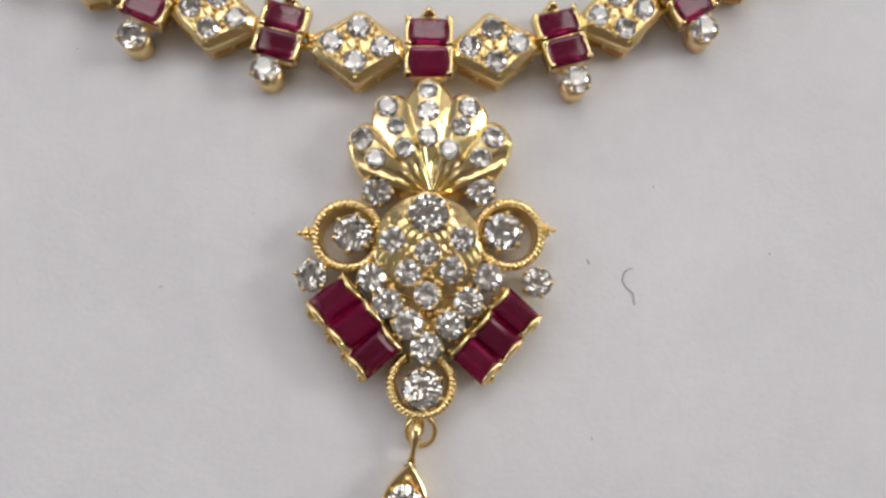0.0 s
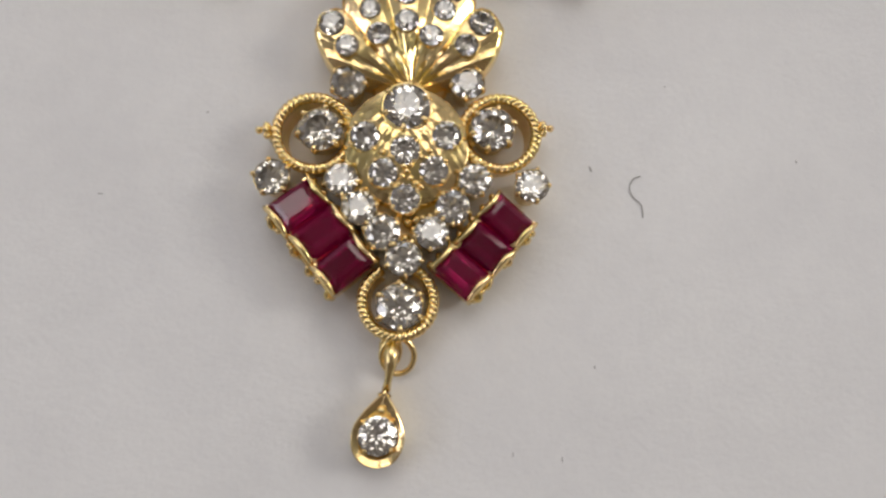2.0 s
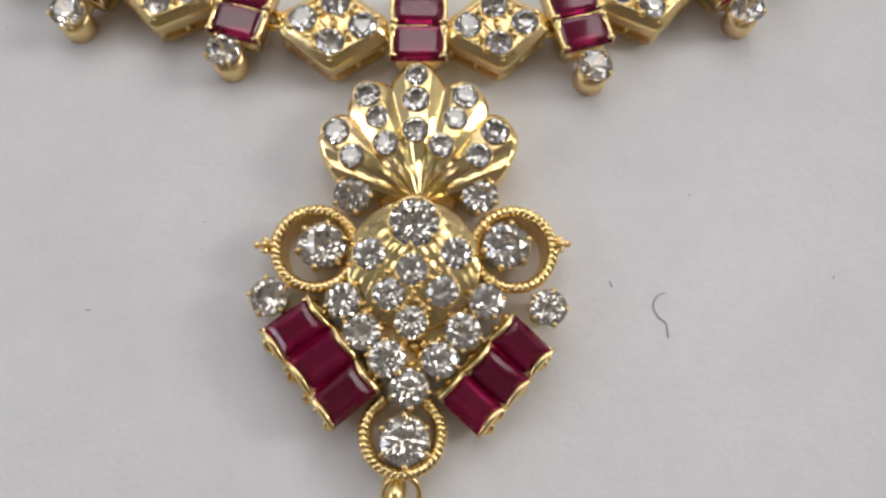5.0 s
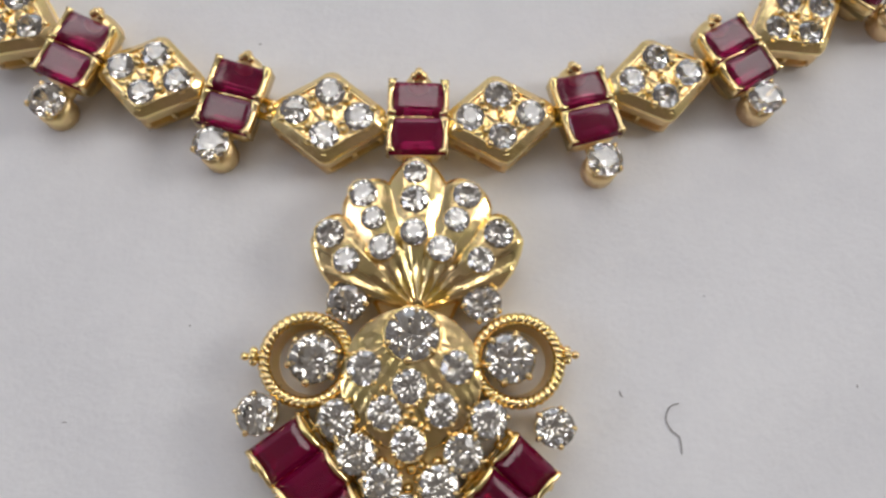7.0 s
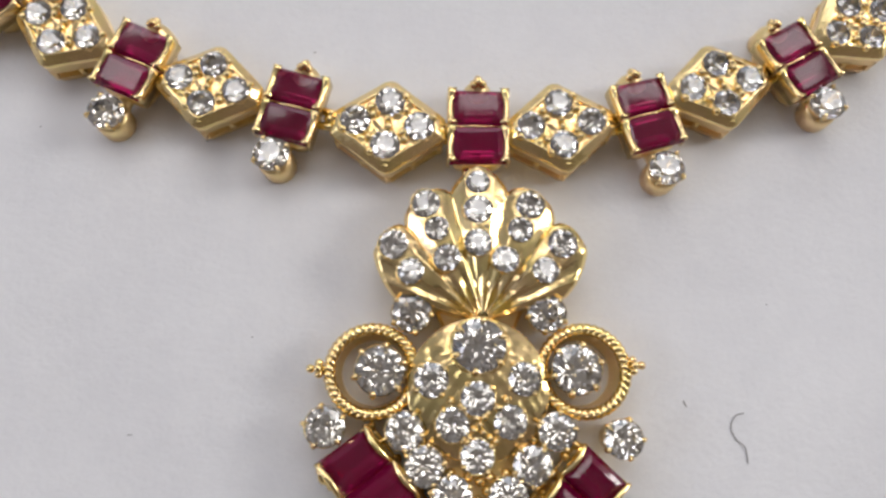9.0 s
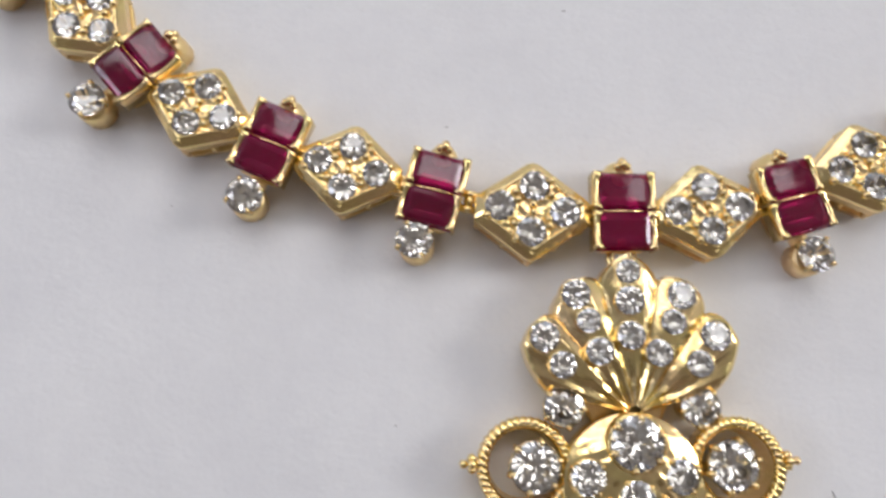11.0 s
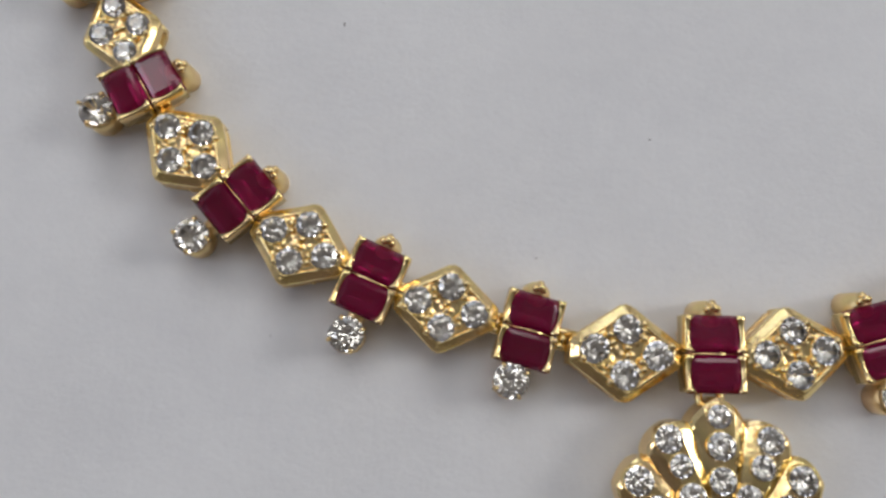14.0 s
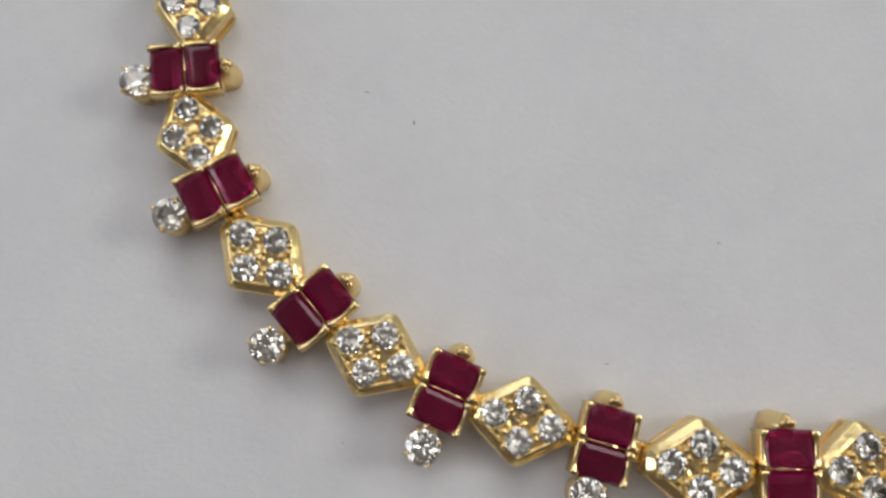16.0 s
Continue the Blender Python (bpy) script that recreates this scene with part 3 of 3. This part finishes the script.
def ruby_bar(x, y, turn, z, size, outer):
    """Three oblong rubies side by side between scalloped gold rails."""
    bm = bmesh.new()
    box = [(-2.45, -5.5), (2.45, -5.5), (2.45, 5.5), (-2.45, 5.5)]
    loft(bm, [flat(inset(box, 0.5), 0.0), flat(inset(box, 0.05), 0.6), flat(box, 2.6), flat(inset(box, 0.25), 2.6), flat(inset(box, 0.5), 1.0)])
    bar = part("ruby_bar", bm, POLISHED, pendant, "gold bar set with three oblong rubies", at(x, y, 0, 0, 0, turn, size))
    for k, py in enumerate((3.72, 0.0, -3.72)):
        place("baguette_ruby", BAR_BAGUETTE, bar, "", at(0.2 * (k % 2), py, z - 0.6, random.uniform(-10, 10), random.uniform(-6, 6), random.uniform(-2, 2)))
        for s in (-1, 1):
            bm = bmesh.new()
            x = 2.6 * s + 0.2 * (k % 2)
            arc = [(x - 0.25 * s * math.sin(math.pi * i / 10), py + 1.85 - 0.37 * i, z - 0.75 + 0.8 * math.sin(math.pi * (0.12 + 0.076 * i))) for i in range(11)]
            tube(bm, arc, [0.14 + 0.17 * math.sin(math.pi * (0.1 + 0.08 * i)) for i in range(11)], 8)
            part("tab", bm, POLISHED, bar, "rounded gold tab over the ruby's end", None, True)
            bm = bmesh.new()
            rail(bm, x - 0.05 * s, py - 1.8, py + 1.8, 1.2, z - 0.25, 0.3, s, 0.2)
            part("rail", bm, POLISHED, bar)
    for s in (-1, 1):
        for py in (-5.0, -3.4, -1.7, 0.0, 1.7, 3.4, 5.0):
            place("grain", GRAIN, bar, "", at(s * 2.95, py + random.uniform(-0.3, 0.3), 1.6 + random.uniform(-0.4, 0.4), size=random.uniform(0.3, 0.5)))
        bm = bmesh.new()
        tube(bm, [(s * 2.8, -5.4 + 0.9 * i, 1.2 + 0.25 * (i % 2)) for i in range(13)], 0.22, 6)
        part("wire_edge", bm, POLISHED, bar, "", None, True)
    for py in (4.3, 0.9, -2.2, -4.6):
        bm = bmesh.new()
        far, wide, q = random.uniform(0.2, 0.5), random.uniform(0.12, 0.24), py + random.uniform(-0.5, 0.5)
        tube(bm, [(outer * (2.8 + far * math.sin(math.pi * i / 6)), q + wide * (i - 3), 1.0 + 0.25 * i) for i in range(7)], [0.25, 0.32, 0.36, 0.4, 0.36, 0.3, 0.2], 7)
        part("scroll", bm, POLISHED, bar, "", None, True)
    return bar


def ball_tip(x, y, s):
    bm = bmesh.new()
    for dx, dy, dz, r in ((0.0, 0.0, 0.1, 0.42), (-0.75, 0.5, 0.0, 0.42), (-0.75, -0.5, 0.0, 0.42), (-0.75, 0.0, 0.5, 0.45), (-1.4, 0.0, 0.0, 0.42)):
        ball(bm, x + s * dx, y + dy, 3.1 + dz, r, 8)
    tube(bm, [(x - s * 0.8, y, 0.0), (x - s * 0.8, y, 3.0)], 0.4, 8)
    part("ball_tip", bm, POLISHED, pendant, "cluster of small gold balls", None, True)


shell()
dome()
for name, x, y, r, z in (("stone_setting", -5.96, 2.83, 1.72, 3.85), ("stone_setting", 6.5, 2.65, 1.66, 3.85), ("stone_setting", -13.7, -7.15, 1.72, 3.7), ("stone_setting", 12.65, -8.55, 1.62, 4.3),
                         ("stone_setting", -6.66, -7.57, 1.62, 4.2), ("stone_setting", -4.84, -10.56, 1.68, 4.2), ("stone_setting", -2.6, -13.11, 1.68, 4.2), ("stone_setting", 6.83, -7.84, 1.6, 4.2),
                         ("stone_setting", 4.55, -10.76, 1.64, 4.2), ("stone_setting", 2.34, -13.23, 1.64, 4.2), ("stone_setting", -0.51, -15.76, 1.74, 4.1)):
    prong_setting(pendant, name, x, y, 1.1 * r, z, 5, random.uniform(0, 72))
for x, y in ((-8.78, -2.3), (8.9, -2.48)):
    prong_setting(pendant, "stone_setting", x, y, 2.34, 4.15, 6, 15)
prong_setting(pendant, "stone_setting", -0.93, -20.45, 2.42, 3.3, 6, 30)
twisted_ring(-9.55, -2.35, 3.85, 3.85, 3.0)
twisted_ring(9.75, -2.6, 3.85, 3.85, 3.0)
twisted_ring(-1.12, -19.9, 3.6, 3.55, 2.6, 118, 304)
ruby_bar(-8.75, -13.2, 37.5, 4.3, 1.02, -1)
ruby_bar(7.6, -14.6, -43.0, 4.3, 0.96, 1)
ball_tip(-15.1, -2.05, -1)
ball_tip(15.05, -2.15, 1)


def backing():
    """Flat gold strips under the settings that hold the pendant together."""
    bm = bmesh.new()
    for a, b in (((-6.7, -7.6), (-0.5, -15.8)), ((6.8, -7.8), (-0.5, -15.8)), ((-8.8, -13.3), (-4.8, -10.5)), ((7.6, -14.5), (4.5, -10.7)),
                 ((-0.5, -15.8), (-0.9, -20.4)), ((-8.8, -2.3), (-4, -3)), ((8.9, -2.5), (4, -3)), ((0.5, 3), (0.3, 0))):
        tube(bm, [(*a, 0.5), (*b, 0.5)], 0.4, 7)
    part("backing", bm, SATIN, pendant, "", None, True)
    bm = bmesh.new()
    plate = [(-1.6, -1.5), (2.4, -1.5), (5.6, 5.2), (-4.6, 5.2)]
    loft(bm, [flat(inset(plate, 0.3), 0.2), flat(plate, 0.4), flat(plate, 0.8), flat(inset(plate, 0.3), 1.0)])
    part("back_plate", bm, SATIN, pendant, "gold plate behind the shell")
    bm = bmesh.new()
    vee = [(-0.6, -16.2), (6.9, -8.2), (6.6, -6.9), (-6.6, -6.8), (-7.0, -8.0)]
    loft(bm, [flat(inset(vee, 0.4), 0.8), flat(vee, 1.1), flat(inset(vee, 0.1), 1.7), flat(inset(vee, 0.4), 1.8)])
    vp = part("vee_plate", bm, SATIN, pendant, "gold plate under the stones")
    for x, y in ((0.0, -12.0), (0.9, -11.7), (-1.0, -11.6), (-0.3, -13.6), (2.3, -11.4), (-2.6, -11.3), (0.6, -12.8), (4.9, -8.6), (-5.0, -8.5), (3.2, -9.6), (-3.3, -9.5)):
        place("grain", GRAIN, vp, "", at(x, y, 3.1, size=0.5))
        bm = bmesh.new()
        tube(bm, [(x, y, 1.7), (x, y, 3.1)], 0.32, 7)
        part("post", bm, POLISHED, vp, "", None, True)
    bm = bmesh.new()
    path = [(0.5 + 1.1 * math.cos(w), 16.7 + 1.5 * math.sin(w), 2.4) for w in (2 * math.pi * i / 30 for i in range(30))]
    tube(bm, path, 0.4, 8, True)
    part("bail", bm, POLISHED, pendant, "", None, True)


backing()

# ---- the drop that hangs below ----
drop = tagged(new("drop_charm"), "small gold teardrop charm with one white stone hanging from the pendant", "charm")


def teardrop(cx, cy, tip, wide, low, turn, n=48):
    """A pointed-top outline, anticlockwise."""
    pts = []
    for i in range(n):
        w = 2 * math.pi * i / n
        s = math.sin(w / 2)
        x, y = wide * math.sin(w) * s ** 1.25 * 1.13, math.cos(w)
        y = tip * (y + 0.25) / 1.25 if y > -0.25 else low * (y + 0.25) / 0.75
        pts.append((cx - x * math.cos(turn) - y * math.sin(turn), cy - x * math.sin(turn) + y * math.cos(turn)))
    return pts


def drop_parts():
    cx, cy = -3.2, -32.6
    out = teardrop(cx, cy, 4.1, 3.15, 3.4, radians(-10))
    if sum(a[0] * b[1] - b[0] * a[1] for a, b in zip(out, out[1:])) < 0:
        out.reverse()
    bm = bmesh.new()
    loft(bm, [flat(inset(out, 0.35), 0.0), flat(inset(out, 0.08), 0.3), flat(out, 0.9), flat(out, 2.55), flat(inset(out, 0.05), 2.72), flat(inset(out, 0.14), 2.78), flat(inset(out, 0.75), 2.5), flat(inset(out, 0.85), 2.42), flat(inset(out, 0.9), 0.7)])
    part("teardrop_frame", bm, POLISHED, drop, "polished gold teardrop frame", None, False)
    bm = bmesh.new()
    sx, sy = cx - 0.1, cy - 0.35
    loft(bm, [ring_at(1.6, 2.1, 18, sx, sy), ring_at(2.0, 2.5, 18, sx, sy), ring_at(1.9, 2.6, 18, sx, sy), ring_at(1.3, 1.7, 18, sx, sy)], False, False)
    for i in range(4):
        w = 0.8 + math.pi * i / 2
        ball(bm, sx + 1.85 * math.cos(w), sy + 1.85 * math.sin(w), 2.75, 0.24, 7)
    ball(bm, cx + 0.3, cy + 2.1, 2.3, 0.45, 8)
    part("seat", bm, POLISHED, drop, "", None, True)
    stone(drop, sx, sy, 2.68, 1.92, 20)
    bm = bmesh.new()
    tube(bm, [(-2.45, -28.7, 1.8), (-2.2, -27.6, 2.1), (-1.95, -26.4, 2.5), (-1.8, -25.0, 2.7), (-1.7, -24.0, 2.4)], [0.45, 0.35, 0.55, 0.75, 0.3], 8)
    part("bail", bm, POLISHED, drop, "tapered gold bail", None, True)
    bm = bmesh.new()
    tube(bm, [(-1.25 + 1.65 * math.cos(w), -25.3 + 1.75 * math.sin(w), 1.5 + 0.8 * math.sin(w)) for w in (2 * math.pi * i / 36 for i in range(36))], 0.3, 8, True)
    part("jump_ring", bm, POLISHED, drop, "round gold wire ring", None, True)
    bm = bmesh.new()
    tube(bm, [(-1.95 + 0.9 * math.cos(w), -24.6 + 1.5 * math.sin(w), 1.4 + 0.7 * math.sin(w)) for w in (2 * math.pi * i / 30 for i in range(30))], 0.28, 8, True)
    part("loop", bm, POLISHED, drop, "", None, True)


drop_parts()


# ---- on the paper: a curled hair and a few specks ----
def fibre(name, pts, r, label):
    bm = bmesh.new()
    tube(bm, [(x, y, r * 0.9) for x, y in pts], [r * (0.5 if i in (0, len(pts) - 1) else 1) for i in range(len(pts))], 6)
    return tagged(part(name, bm, FIBRE, None, label, None, True), "", "lint")


def curved(ctrl, n=6):
    """A smooth line through a few places."""
    p = [Vector(c) for c in ctrl]
    out = []
    for i in range(len(p) - 1):
        a, b, c, d = p[max(0, i - 1)], p[i], p[i + 1], p[min(len(p) - 1, i + 2)]
        for k in range(n):
            t = k / n
            out.append(0.5 * (2 * b + (c - a) * t + (2 * a - 5 * b + 4 * c - d) * t * t + (3 * b - a - 3 * c + d) * t ** 3))
    return [tuple(v) for v in out + [p[-1]]]


fibre("hair", curved([(25.5, -6.55), (24.6, -6.85), (24.1, -7.9), (24.5, -9.0), (25.25, -9.7), (25.35, -11.2)]), 0.068, "thin curled grey hair lying on white paper")
fibre("lint", curved([(19.8, -5.3), (19.95, -5.7), (20.1, -5.95)], 3), 0.06, "tiny grey fibre on white paper")
for x, y, a, b in ((15.2, -36.0, 0.12, 0.6), (19.1, -26.9, 0.12, 0.4), (10.2, -35.4, 0.1, 0.5), (-21.3, 1.2, 0.2, 0.15), (-26.8, 21.2, 0.2, 0.12), (-32.1, -7.7, 0.5, 0.12), (-32.72, 60.0, 0.12, 0.1), (-37.0, 57.45, 0.25, 0.5), (-42.3, 60.9, 0.5, 0.15), (-16.1, 31.1, 0.28, 0.14), (-3.3, 44.3, 0.4, 0.15), (-43.75, 22.85, 0.15, 0.12), (43.1, -5.1, 0.2, 0.3), (28.95, 3.8, 0.3, 0.1)):
    bm = bmesh.new()
    ball(bm, 0, 0, 0, 1.0, 8)
    bm.transform(Matrix.Translation((x, y, 0.02)) @ Matrix.Diagonal((0.6 * a, 0.6 * b, 0.04, 1)))
    tagged(part("speck", bm, FIBRE, None, "tiny grey speck on white paper", None, True), "", "speck", "specks on the paper")
